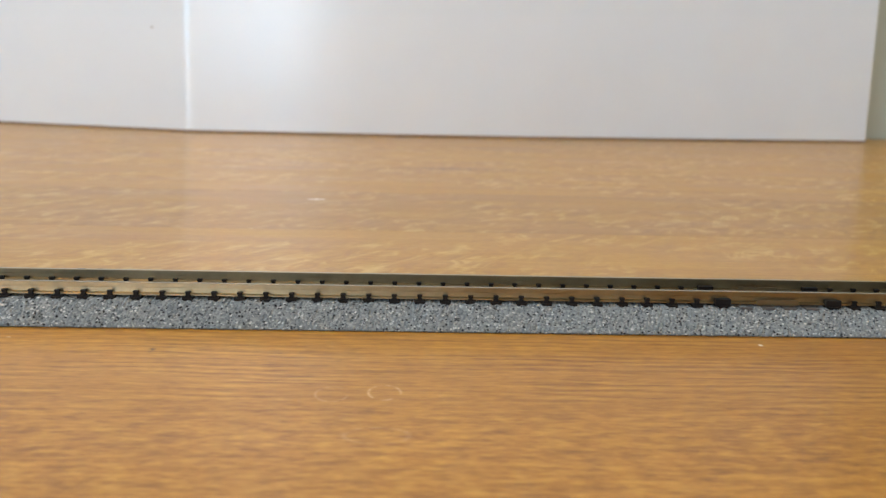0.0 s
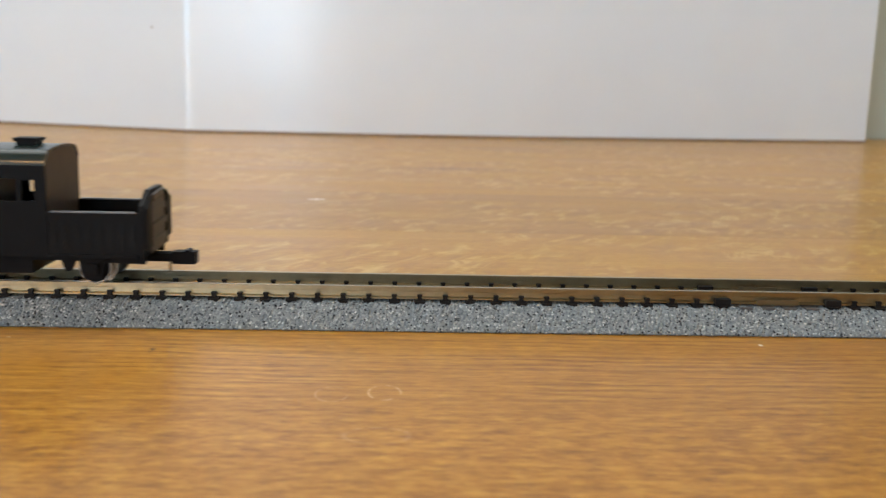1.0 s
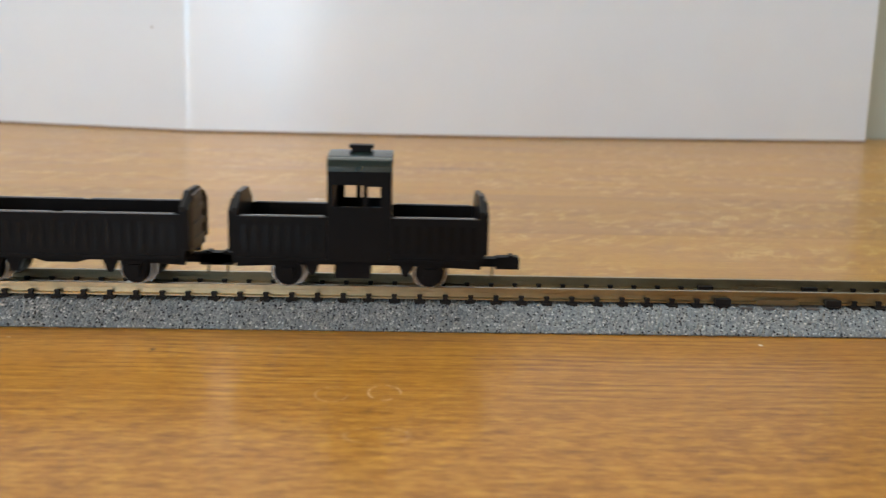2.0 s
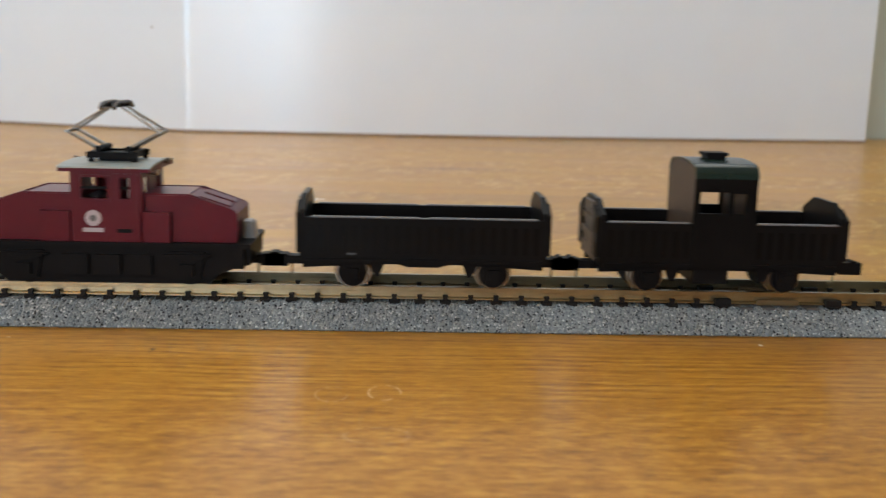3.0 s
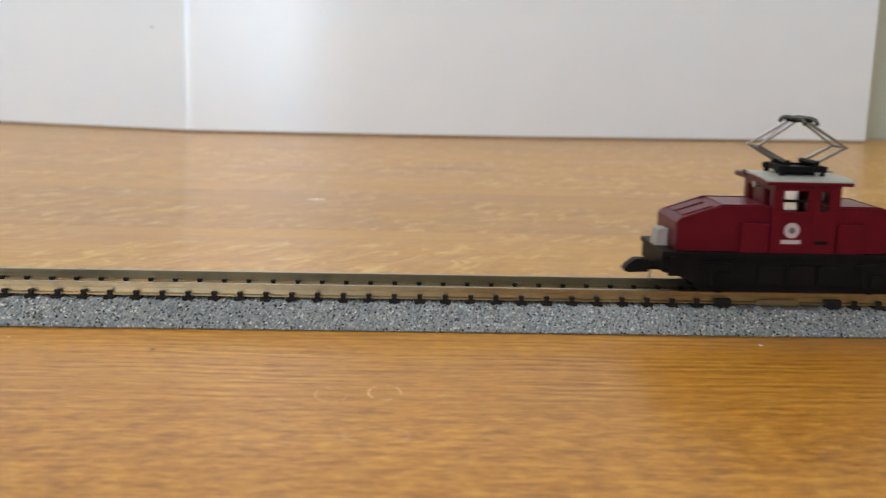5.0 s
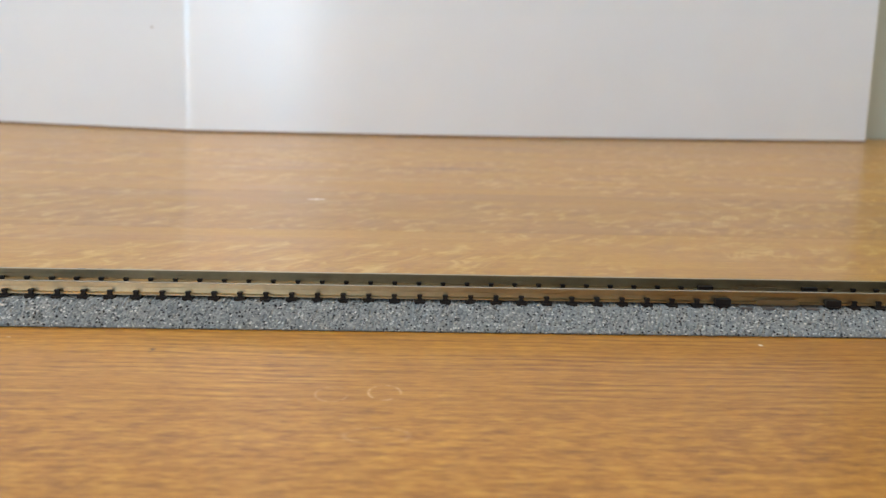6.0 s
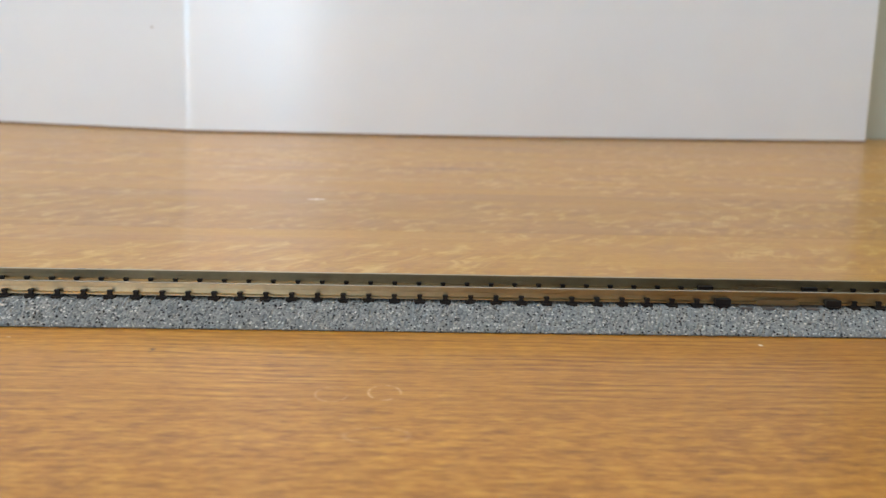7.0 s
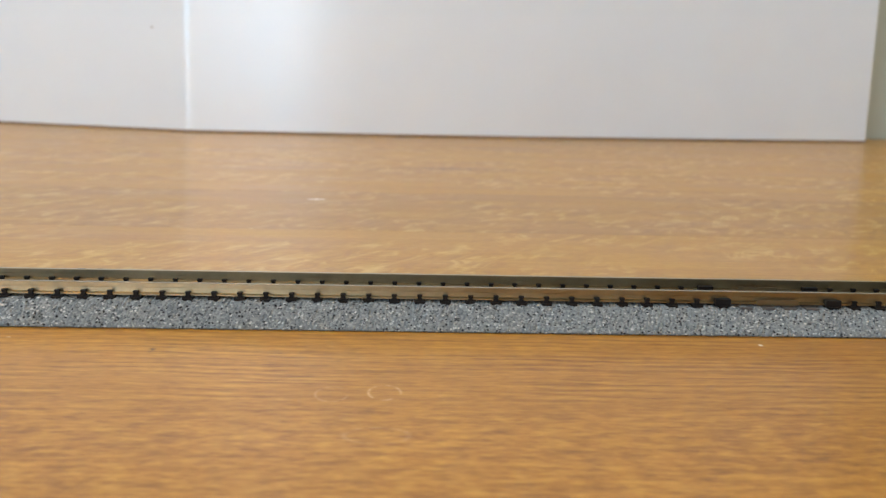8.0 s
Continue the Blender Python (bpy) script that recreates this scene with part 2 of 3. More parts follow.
M_PLATE = plain("pale_grey_plate", (0.23, 0.215, 0.21), 0.5, var=0.15)
M_WHEEL = plain("dark_wheel", (0.05, 0.045, 0.04), 0.45, metal=0.6, var=0.2)




def hazy_pane():
    m = bpy.data.materials.new("hazy_clear_plastic")
    m.use_nodes = True
    nt = m.node_tree
    blend = nt.nodes.new("ShaderNodeMixShader")
    blend.inputs[0].default_value = 0.5
    clear = nt.nodes.new("ShaderNodeBsdfTransparent")
    haze = nt.nodes.new("ShaderNodeBsdfTranslucent")
    haze.inputs[0].default_value = (0.92, 0.90, 0.90, 1)
    nt.links.new(clear.outputs[0], blend.inputs[1])
    nt.links.new(haze.outputs[0], blend.inputs[2])
    nt.links.new(blend.outputs[0], nt.nodes["Material Output"].inputs[0])
    return m


M_PANE = hazy_pane()


# ---------------------------------------------------------- mesh helpers (mm)
def quad_box(bm, x0, x1, y0, y1, z0, z1):
    v = [bm.verts.new((x * MM, y * MM, z * MM)) for x in (x0, x1) for y in (y0, y1) for z in (z0, z1)]
    for f in ((0, 1, 3, 2), (4, 6, 7, 5), (0, 4, 5, 1), (2, 3, 7, 6), (0, 2, 6, 4), (1, 5, 7, 3)):
        bm.faces.new([v[i] for i in f])
    return bm


def prism(bm, pts, a0, a1, axis):
    """A polygon extruded from a0 to a1 along an axis. axis y: points are (x, z); axis x: (y, z); axis z: (x, y)."""
    def at(p, a):
        q = {"y": (p[0], a, p[1]), "x": (a, p[0], p[1]), "z": (p[0], p[1], a)}[axis]
        return bm.verts.new([c * MM for c in q])
    lo, hi = [at(p, a0) for p in pts], [at(p, a1) for p in pts]
    bm.faces.new(lo)
    bm.faces.new(hi)
    for i in range(len(pts)):
        j = (i + 1) % len(pts)
        bm.faces.new((lo[i], lo[j], hi[j], hi[i]))
    return bm


def rod(bm, p, q, r, n=8, r2=None):
    p, q = Vector(p) * MM, Vector(q) * MM
    m = Matrix.Translation((p + q) / 2) @ (q - p).to_track_quat("Z", "Y").to_matrix().to_4x4()
    bmesh.ops.create_cone(bm, cap_ends=True, segments=n, radius1=r * MM, radius2=(r if r2 is None else r2) * MM, depth=(q - p).length, matrix=m)
    return bm


def holed_panel(bm, u0, u1, z0, z1, holes, a0, a1, axis="y"):
    """A flat panel with rectangular openings cut through it."""
    us = sorted({u0, u1, *[h[0] for h in holes], *[h[1] for h in holes]})
    zs = sorted({z0, z1, *[h[2] for h in holes], *[h[3] for h in holes]})
    def solid(i, j):
        if not (0 <= i < len(us) - 1 and 0 <= j < len(zs) - 1):
            return False
        u, z = (us[i] + us[i + 1]) / 2, (zs[j] + zs[j + 1]) / 2
        return not any(h[0] < u < h[1] and h[2] < z < h[3] for h in holes)
    def face(pts):
        bm.faces.new([bm.verts.new([c * MM for c in ((u, a, z) if axis == "y" else (a, u, z))]) for u, a, z in pts])
    for i in range(len(us) - 1):
        for j in range(len(zs) - 1):
            if not solid(i, j):
                continue
            u, U, z, Z = us[i], us[i + 1], zs[j], zs[j + 1]
            face([(u, a0, z), (U, a0, z), (U, a0, Z), (u, a0, Z)])
            face([(u, a1, z), (u, a1, Z), (U, a1, Z), (U, a1, z)])
            for di, dj, pts in ((-1, 0, [(u, a0, z), (u, a0, Z), (u, a1, Z), (u, a1, z)]), (1, 0, [(U, a0, z), (U, a1, z), (U, a1, Z), (U, a0, Z)]),
                                (0, -1, [(u, a0, z), (u, a1, z), (U, a1, z), (U, a0, z)]), (0, 1, [(u, a0, Z), (U, a0, Z), (U, a1, Z), (u, a1, Z)])):
                if not solid(i + di, j + dj):
                    face(pts)
    bmesh.ops.remove_doubles(bm, verts=bm.verts, dist=1e-7)
    return bm


def soften(bm, w, seg=2):
    edges = [e for e in bm.edges if len(e.link_faces) == 2 and e.calc_face_angle(0) > 0.5]
    bmesh.ops.bevel(bm, geom=edges, offset=w * MM, segments=seg, profile=0.6, affect="EDGES", clamp_overlap=True)
    return bm


def mesh_of(name, bm, material, smooth=False):
    bmesh.ops.recalc_face_normals(bm, faces=bm.faces)
    me = bpy.data.meshes.new(name)
    bm.to_mesh(me)
    bm.free()
    me.materials.append(material)
    if smooth:
        for p in me.polygons:
            p.use_smooth = True
        me.set_sharp_from_angle(angle=radians(35))
    return me


def part(name, bm, material, parent, label="", smooth=False):
    ob = new(name, mesh_of(name, bm, material, smooth))
    ob.parent = parent
    if label:
        ob["label"] = label
    return ob


def again(ob, m=None, parent=None):
    """Another part on the same mesh."""
    o = new(ob.name.split(".")[0], ob.data)
    o.parent = parent or ob.parent
    if m is not None:
        o.matrix_basis = m
    if "label" in ob:
        o["label"] = ob["label"]
    return o


def B():
    return bmesh.new()


def at_mm(x, y, z, rx=0, ry=0, rz=0):
    return pose(x * MM, y * MM, z * MM, rx, ry, rz)


def setting(name, bm, material, label="", category=""):
    ob = new(name, mesh_of(name, bm, material))
    return tagged(ob, label, category, kind="structure")


# ------------------------------------------------------------------- the room
setting("floor", quad_box(B(), -2200, 2200, -2200, 700, -780, -730), M_FLOOR, "brown wooden floor of the room", "floor")
setting("ceiling", quad_box(B(), -2200, 2200, -2200, 700, 1700, 1750), M_CEIL, "plain white ceiling of the room", "ceiling")
WIN_BACK = (-900, 460, 480, 1500)
WIN_FRONT = (-640, -260, -240, 1500)
DOOR = (-1880, -1020, -560, 1280)
setting("wall_north", holed_panel(B(), -2200, 2200, -730, 1700, [WIN_BACK], 520, 640), M_WALL_N, "pale grey-green painted wall behind the table", "wall")
setting("wall_south", holed_panel(B(), -2200, 2200, -730, 1700, [WIN_FRONT, DOOR], -2200, -2080), M_WALL, "pale painted wall across the room", "wall")
setting("wall_west", quad_box(B(), -2200, -2100, -2080, 520, -730, 1700), M_WALL, "pale painted side wall", "wall")
setting("wall_east", quad_box(B(), 2100, 2200, -2080, 520, -730, 1700), M_WALL, "pale painted side wall", "wall")


def window(name, w, y):
    x0, x1, z0, z1 = w
    e = tagged(new(name), "white framed window letting in daylight", "window", kind="structure")
    part("window_frame", holed_panel(B(), x0 + 2, x1 - 2, z0 + 2, z1 - 2, [(x0 + 40, x1 - 40, z0 + 40, z1 - 40)], y, y + 40), M_FRAME, e)
    part("window_sill", quad_box(B(), x0 - 20, x1 + 20, y - 10, y - 2, z0 - 24, z0 - 2), M_FRAME, e)


window("window_1", WIN_BACK, 560)
window("window_2", WIN_FRONT, -2180)
window("window_3", DOOR, -2180)

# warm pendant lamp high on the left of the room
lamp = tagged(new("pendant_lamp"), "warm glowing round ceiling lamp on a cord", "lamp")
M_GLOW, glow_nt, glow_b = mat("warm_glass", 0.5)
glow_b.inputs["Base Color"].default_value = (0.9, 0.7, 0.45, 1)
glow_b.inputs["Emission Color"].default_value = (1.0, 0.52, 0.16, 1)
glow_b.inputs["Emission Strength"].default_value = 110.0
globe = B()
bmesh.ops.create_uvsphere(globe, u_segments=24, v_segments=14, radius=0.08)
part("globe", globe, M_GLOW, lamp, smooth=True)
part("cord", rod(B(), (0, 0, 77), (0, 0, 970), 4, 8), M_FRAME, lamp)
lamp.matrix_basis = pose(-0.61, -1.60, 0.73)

# ------------------------------------------------------------------ the table
table = tagged(new("table"), "lacquered orange oak table made of glued boards", "table")
# boards from front to back: far edge in mm, tone (far ones paler), figure
BOARDS = [(-214, (0.95, 0.89, 0.74), 0.1), (-139, (0.95, 0.89, 0.74), 0.1), (-92, (1.01, 0.915, 0.55), 0.1), (11, (1.01, 0.915, 0.55), 0.08),
          (88.3, (1.04, 1.07, 0.80), 0.85), (169, (0.91, 0.925, 0.74), 1.0), (250, (1.04, 1.06, 0.88), 1.0), (331, (1.07, 1.085, 0.92), 1.0),
          (412, (1.08, 1.09, 0.95), 1.0), (512, (1.08, 1.09, 0.95), 1.0)]
near = -289
for far, tone, figure in BOARDS:
    bm = quad_box(B(), -800, 800, near + 0.03, far - 0.03, -28, 0)
    soften(bm, 0.12, 1)
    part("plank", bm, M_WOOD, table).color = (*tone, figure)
    near = far
leg = part("leg", quad_box(B(), -30, 30, -30, 30, -730, -28.0), M_WOOD, table)
leg.matrix_basis = at_mm(-760, -250, 0)
for lx, ly in ((760, -250), (-760, 470), (760, 470)):
    again(leg, at_mm(lx, ly, 0))


# ------------------------------------------------------------- the white board
def curve(points, n):
    """A smooth line through the points (Catmull-Rom)."""
    p = [Vector(q) for q in points]
    p = [2 * p[0] - p[1], *p, 2 * p[-1] - p[-2]]
    out = []
    for i in range(1, len(p) - 2):
        for k in range(n):
            t = k / n
            a, b_, c, d = p[i - 1:i + 3]
            out.append(0.5 * (2 * b_ + (c - a) * t + (2 * a - 5 * b_ + 4 * c - d) * t * t + (3 * b_ - a - 3 * c + d) * t ** 3))
    return out + [p[-2]]


def white_board():
    left = curve([(-520, 556), (-259, 475.5), (-137.6, 437.10)], 8)
    right = curve([(-127.4, 435.0), (-40, 434.6), (64, 440.2), (173, 452.5), (303, 470.0)], 12)
    fold = [(-136.3, 436.66), (-135.1, 436.24), (-133.9, 435.88), (-132.7, 435.58), (-131.4, 435.33), (-130.1, 435.15), (-128.8, 435.04)]
    line = [Vector(v).to_2d() if len(v) > 2 else Vector(v) for v in (*left, *fold, *right)]
    bm = B()
    th = 1.2
    normals = []
    for i, p in enumerate(line):
        d = (line[min(i + 1, len(line) - 1)] - line[max(i - 1, 0)]).normalized()
        normals.append(Vector((-d.y, d.x)))
    rows = []
    for z in (1.4, 150, 300):
        rows.append([[bm.verts.new((q.x * MM, q.y * MM, z * MM)) for q in (p, p + th * n)] for p, n in zip(line, normals)])
    for a, b_ in zip(rows, rows[1:]):
        for i in range(len(line) - 1):
            bm.faces.new((a[i][0], a[i + 1][0], b_[i + 1][0], b_[i][0]))
            bm.faces.new((a[i][1], b_[i][1], b_[i + 1][1], a[i + 1][1]))
        for i in (0, -1):
            bm.faces.new((a[i][0], b_[i][0], b_[i][1], a[i][1]))
    for r in (rows[0], rows[-1]):
        for i in range(len(line) - 1):
            bm.faces.new((r[i][0], r[i][1], r[i + 1][1], r[i + 1][0]))
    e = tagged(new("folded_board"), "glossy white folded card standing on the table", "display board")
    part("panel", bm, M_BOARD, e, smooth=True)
    # added brown strip below the panel: the shadow line at the table, as colour
    bm = B()
    lo = [[bm.verts.new((q.x * MM, q.y * MM, z * MM)) for q in (p + 0.15 * n, p + 1.0 * n) for z in (0, 1.4)] for p, n in zip(line, normals)]
    for a, b_ in zip(lo, lo[1:]):
        for i, j in ((0, 1), (1, 3), (3, 2), (2, 0)):
            bm.faces.new((a[i], a[j], b_[j], b_[i]))
    part("bottom_edge", bm, M_SHADOW_LINE, e, "brown strip for the shadow line at the table")
    bm = B()
    bmesh.ops.create_uvsphere(bm, u_segments=8, v_segments=6, radius=0.00065)
    s = part("speck", bm, M_CAP, e, "small dark speck")
    s.matrix_basis = at_mm(-153.1, 441.8, 62.0) @ Matrix.Diagonal((1, 0.2, 1, 1))


M_SHADOW_LINE = plain("raw_card_edge", (0.20, 0.13, 0.08), 0.8, var=0.2)
white_board()


# ------------------------------------------------------------------ the track
def roadbed_mesh(length):
    """Moulded roadbed with rough sloping shoulders, from x 0 to length."""
    prof = [(-12.6, 0.0), (-12.95, 0.28)]
    prof += [(-12.8 + 4.8 * k / 9, 0.50 + 3.0 * k / 9) for k in range(10)]
    prof += [(-7.2, 3.72), (-3.5, 3.72), (0, 3.72), (3.5, 3.72), (7.2, 3.72)]
    prof += [(12.4 - 4.4 * k / 9, 0.75 + 2.75 * k / 9) for k in range(9, -1, -3)]
    prof += [(12.5, 0.32), (12.1, 0.0)]
    nx = int(length / 0.34)
    verts, faces = [], []
    rng = np.random.default_rng(4)
    jit = rng.normal(0, 0.10, (nx + 1, len(prof), 2))
    for i in range(nx + 1):
        x = length * i / nx
        if i == 0:
            x += 0.06
        if i == nx:
            x -= 0.06
        for j, (y, z) in enumerate(prof):
            rough = 2 <= j < len(prof) - 2
            verts.append((x * MM, (y + (jit[i, j, 0] if rough else 0)) * MM, (z + (jit[i, j, 1] if rough else 0)) * MM))
    n = len(prof)
    for i in range(nx):
        for j in range(n - 1):
            a = i * n + j
            faces.append((a, a + 1, a + n + 1, a + n))
    faces.append(tuple(range(n)))
    faces.append(tuple(nx * n + j for j in range(n - 1, -1, -1)))
    me = bpy.data.meshes.new("roadbed")
    me.from_pydata(verts, [], faces)
    bm = B()
    bm.from_mesh(me)
    return bm


LEN = 248.0


def rail_bm():
    half = [(0.0, 0.0), (1.28, 0.0), (1.28, 0.22), (0.50, 0.38), (0.47, 1.15), (0.52, 1.22), (0.52, 1.92), (0.44, 2.0)]
    pts = half[1:] + [(-y, z) for y, z in reversed(half[1:])]
    return prism(B(), pts, 0.02, LEN - 0.02, "x")


def sleeper_bm(big=False):
    bm = B()
    quad_box(bm, -0.85, 0.85, -7.5, 7.5, 3.0, 3.98)
    for s in (-1, 1):
        for side in (-1, 1):
            y = s * 5.05 + side * 1.42
            if big:
                quad_box(bm, -1.35, 1.35, y - 0.6, y + 0.6, 3.85, 5.1)
            else:
                quad_box(bm, -0.95, 0.95, y - 0.66, y + 0.66, 3.7, 4.12)
                prism(bm, [(-0.62, 4.1), (0.62, 4.1), (0.34, 4.34), (0.33, 4.62), (0.46, 4.72), (0.42, 4.98), (-0.42, 4.98), (-0.46, 4.72), (-0.33, 4.62), (-0.34, 4.34)], y - 0.36, y + 0.36, "y")
    return bm


def track_section():
    e = tagged(new("track_section"), "model railway track with metal rails on grey ballast", "model track", group="track sections")
    part("roadbed", roadbed_mesh(LEN), M_BALLAST, e, "grey speckled moulded ballast")
    r = part("rail", rail_bm(), M_RAIL, e, "tarnished nickel rail")
    r.matrix_basis = at_mm(0, -5.05, RAIL - 1.88)
    again(r, at_mm(0, 5.05, RAIL - 1.88))
    sl = None
    big = part("sleeper", sleeper_bm(True), M_SLEEPER, e)
    big.matrix_basis = at_mm(9.8, 0, 0)
    again(big, at_mm(LEN - 9.8, 0, 0))
    x = LEN - 14.3
    while x > 12.0:
        m = at_mm(x, 0, 0)
        if sl is None:
            sl = part("sleeper", sleeper_bm(), M_SLEEPER, e)
            sl.matrix_basis = m
        else:
            again(sl, m)
        x -= TIE
    plug = None
    for x in (1.9, 5.9, LEN - 5.9, LEN - 1.9):
        m = at_mm(x, 0, 0)
        if plug is None:
            plug = part("joint_sleeper", quad_box(B(), -1.1, 1.1, -7.9, 7.9, 3.2, 3.86), M_STEP, e, "grey moulded joint sleeper")
            plug.matrix_basis = m
        else:
            again(plug, m)
    # plain metal joiner over the rail ends at x = LEN
    j = None
    for s in (-1, 1):
        for side in (-1, 1):
            bm = prism(B(), [(-3.7, 4.05), (3.7, 4.05), (3.7, 4.85), (3.55, 5.0), (-3.55, 5.0), (-3.7, 4.85)], -0.15, 0.15, "y")
            m = at_mm(LEN, s * 5.05 + side * 1.42, 0)
            if j is None:
                j = part("rail_joiner", soften(bm, 0.06, 1), M_JOINER, e, "flat bright metal rail joiner")
                j.matrix_basis = m
            else:
                bm.free()
                again(j, m)
    return e


JOINT = 64.6
first_track = track_section()
first_track.matrix_basis = at_mm(JOINT - LEN, 0, 0)
for k in (-3, -2, 0, 1, 2):
    copy_thing(first_track, at_mm(JOINT + k * LEN, 0, 0))


# ------------------------------------------------------------- running gear
def wheelset(parent, x, r, material, label):
    """An axle with two flanged wheels; turns about its own y axis."""
    ax = part("wheelset", rod(B(), (0, -6.2, 0), (0, 6.2, 0), 0.6, 10), M_STEEL, parent, label)
    ax.matrix_basis = at_mm(x, 0, r)
    w = None
    for s in (-1, 1):
        bm = B()
        rod(bm, (0, 3.85, 0), (0, 4.35, 0), r + 0.55, 28)
        rod(bm, (0, 4.33, 0), (0, 5.9, 0), r, 28)
        if w is None:
            w = part("wheel", bm, material, ax, smooth=True)
            w.rotation_euler = (0, 0, math.pi)
        else:
            bm.free()
            again(w, at_mm(0, 0, 0), ax)
    disc = part("wheel_disc", rod(B(), (0, -0.08, 0), (0, 0.08, 0), r * 0.92, 24), M_BLACK, ax, "black wheel centre")
    disc.matrix_basis = at_mm(0, -5.92, 0)
    again(disc, at_mm(0, 5.92, 0))
    hub = part("hub", rod(B(), (0, -6.35, 0), (0, 6.35, 0), 0.8, 10), M_WHEEL, ax)
    return ax


def coupler(parent, s, x0, pointed=False):
    """A hook coupling in a box, with a thin trip pin below, at the end of side s."""
    bm = B()
    pts = [(x0 - 2.0, 3.0), (x0 + 2.7, 3.0), (x0 + 2.8, 2.55), (x0 + 6.8, 2.55), (x0 + 6.9, 2.7), (x0 + 6.9, 4.6), (x0 + 6.8, 4.75), (x0 + 6.0, 4.75),
           (x0 + 5.8, 5.05), (x0 + 5.1, 5.05), (x0 + 4.9, 4.75), (x0 + 2.8, 4.7), (x0 + 2.7, 4.45), (x0 - 2.0, 4.45)]
    if pointed:
        pts[3:11] = [(x0 + 6.2, 2.4), (x0 + 6.9, 2.6), (x0 + 7.1, 3.0), (x0 + 6.6, 3.7), (x0 + 5.6, 4.5), (x0 + 5.0, 4.85), (x0 + 3.6, 4.85)]
    prism(bm, [(s * x, z) for x, z in pts], -1.2, 1.2, "y")
    soften(bm, 0.08, 1)
    c = part("coupler", bm, M_BLACK, parent)
    part("trip_pin", rod(rod(B(), (s * (x0 + 2.2), 0, 3.1), (s * (x0 + 2.2), 0, 0.9), 0.22, 6), (s * (x0 + 2.2), 0, 0.9), (s * (x0 + 1.2), 0, 0.7), 0.22, 6), M_RAIL, c)


def axle_guards(parent, x):
    for s in (-1, 1):
        bm = B()
        y0, y1 = s * 6.45, s * 7.15
        prism(bm, [(x - 2.6, 5.2), (x - 1.8, 2.4), (x - 1.5, 0.9), (x + 1.5, 0.9), (x + 1.8, 2.4), (x + 2.6, 5.2)], min(y0, y1), max(y0, y1), "y")
        g = part("axle_guard", bm, M_BLACK, parent)
        part("axle_box", soften(quad_box(B(), x - 1.0, x + 1.0, min(s * 7.15, s * 8.0), max(s * 7.15, s * 8.0), 1.9, 3.7), 0.2, 1), M_BLACK, g)
        bm = B()
        for k in range(4):
            w = 3.1 - 0.62 * k
            quad_box(bm, x - w, x + w, min(s * 7.1, s * 7.7), max(s * 7.1, s * 7.7), 4.75 - 0.32 * k, 5.05 - 0.32 * k)
        part("leaf_spring", bm, M_BLACK, g)


def end_wall(parent, s, x):
    """High gabled end: brown boards between black corner posts."""
    bm = B()
    prism(bm, [(-8.5, 4.9), (8.5, 4.9), (8.5, 12.9), (8.2, 13.7), (4.0, 15.95), (-4.0, 15.95), (-8.2, 13.7), (-8.5, 12.9)], min(s * (x - 0.9), s * x), max(s * (x - 0.9), s * x), "x")
    w = part("end_wall", soften(bm, 0.12, 1), M_SIDE, parent)
    rng = random.Random(11 if s < 0 else 12)
    z, k = 5.2, 0
    while z < 14.6:
        h = 1.28
        ym = 4.9 if z + h < 13.9 else 4.9 - (z + h - 13.9) * 0.9
        da, db = rng.uniform(-0.25, 0.12), rng.uniform(-0.12, 0.25)      # warped boards
        bm = prism(B(), [(-ym, z + da), (ym, z + db), (ym, z + db + h - 0.14), (-ym, z + da + h - 0.14)], s * (x - 0.1), s * (x + 0.25 + (0.0, 0.32, 0.1, 0.38, 0.05, 0.28, 0.15, 0.35)[k % 8]), "x")
        soften(bm, 0.18, 1)
        part("board", bm, M_ENDWOOD, w)
        z, k = z + h, k + 1
    for side in (-1, 1):
        bm = prism(B(), [(side * 5.1, 6.4), (side * 8.4, 6.4), (side * 8.4, 13.3), (side * 5.1, 15.0)], s * (x - 0.05), s * (x + 0.62), "x")
        part("corner_post", soften(bm, 0.2, 1), M_BLACK, w)


def wagon_side(parent, s, runs, notch):
    """Low ribbed wagon side, with the light on its top edge as a pale strip."""
    for x0, x1 in runs:
        y0, y1 = sorted((s * 7.9, s * 8.5))
        w = part("side_wall", quad_box(B(), x0, x1, y0, y1, 4.9, 12.5), M_SIDE, parent)
        bm = B()
        yc = sorted((s * 7.85, s * 8.56))
        if notch:
            prism(bm, [(x0 + 0.9, 12.46), (x1 - 0.9, 12.46), (x1 - 0.9, 12.70), (1.0, 12.70), (0.5, 12.52), (-0.5, 12.52), (-1.0, 12.70), (x0 + 0.9, 12.70)], yc[0], yc[1], "y")
        else:
            quad_box(bm, x0 + 0.6, x1 - 0.6, yc[0], yc[1], 12.46, 12.70)
        part("top_rail", bm, M_CAP, w, "pale strip for the light on the top edge")
        rib = None
        n = max(2, int((x1 - x0 - 2) / 1.74))
        for k in range(n + 1):
            x = x0 + 1.0 + (x1 - x0 - 2.0) * k / n
            m = at_mm(x, s * 8.5, 8.85)
            if rib is None:
                rib = part("rib", soften(quad_box(B(), -0.42, 0.42, -0.17, 0.17, -2.3, 2.3), 0.08, 1), M_RIB, w)
                rib.matrix_basis = m
            else:
                again(rib, m)
        part("bottom_sill", soften(quad_box(B(), x0 + 0.2, x1 - 0.2, min(s * 8.4, s * 8.75), max(s * 8.4, s * 8.75), 4.9, 5.5), 0.1, 1), M_SIDE, w)


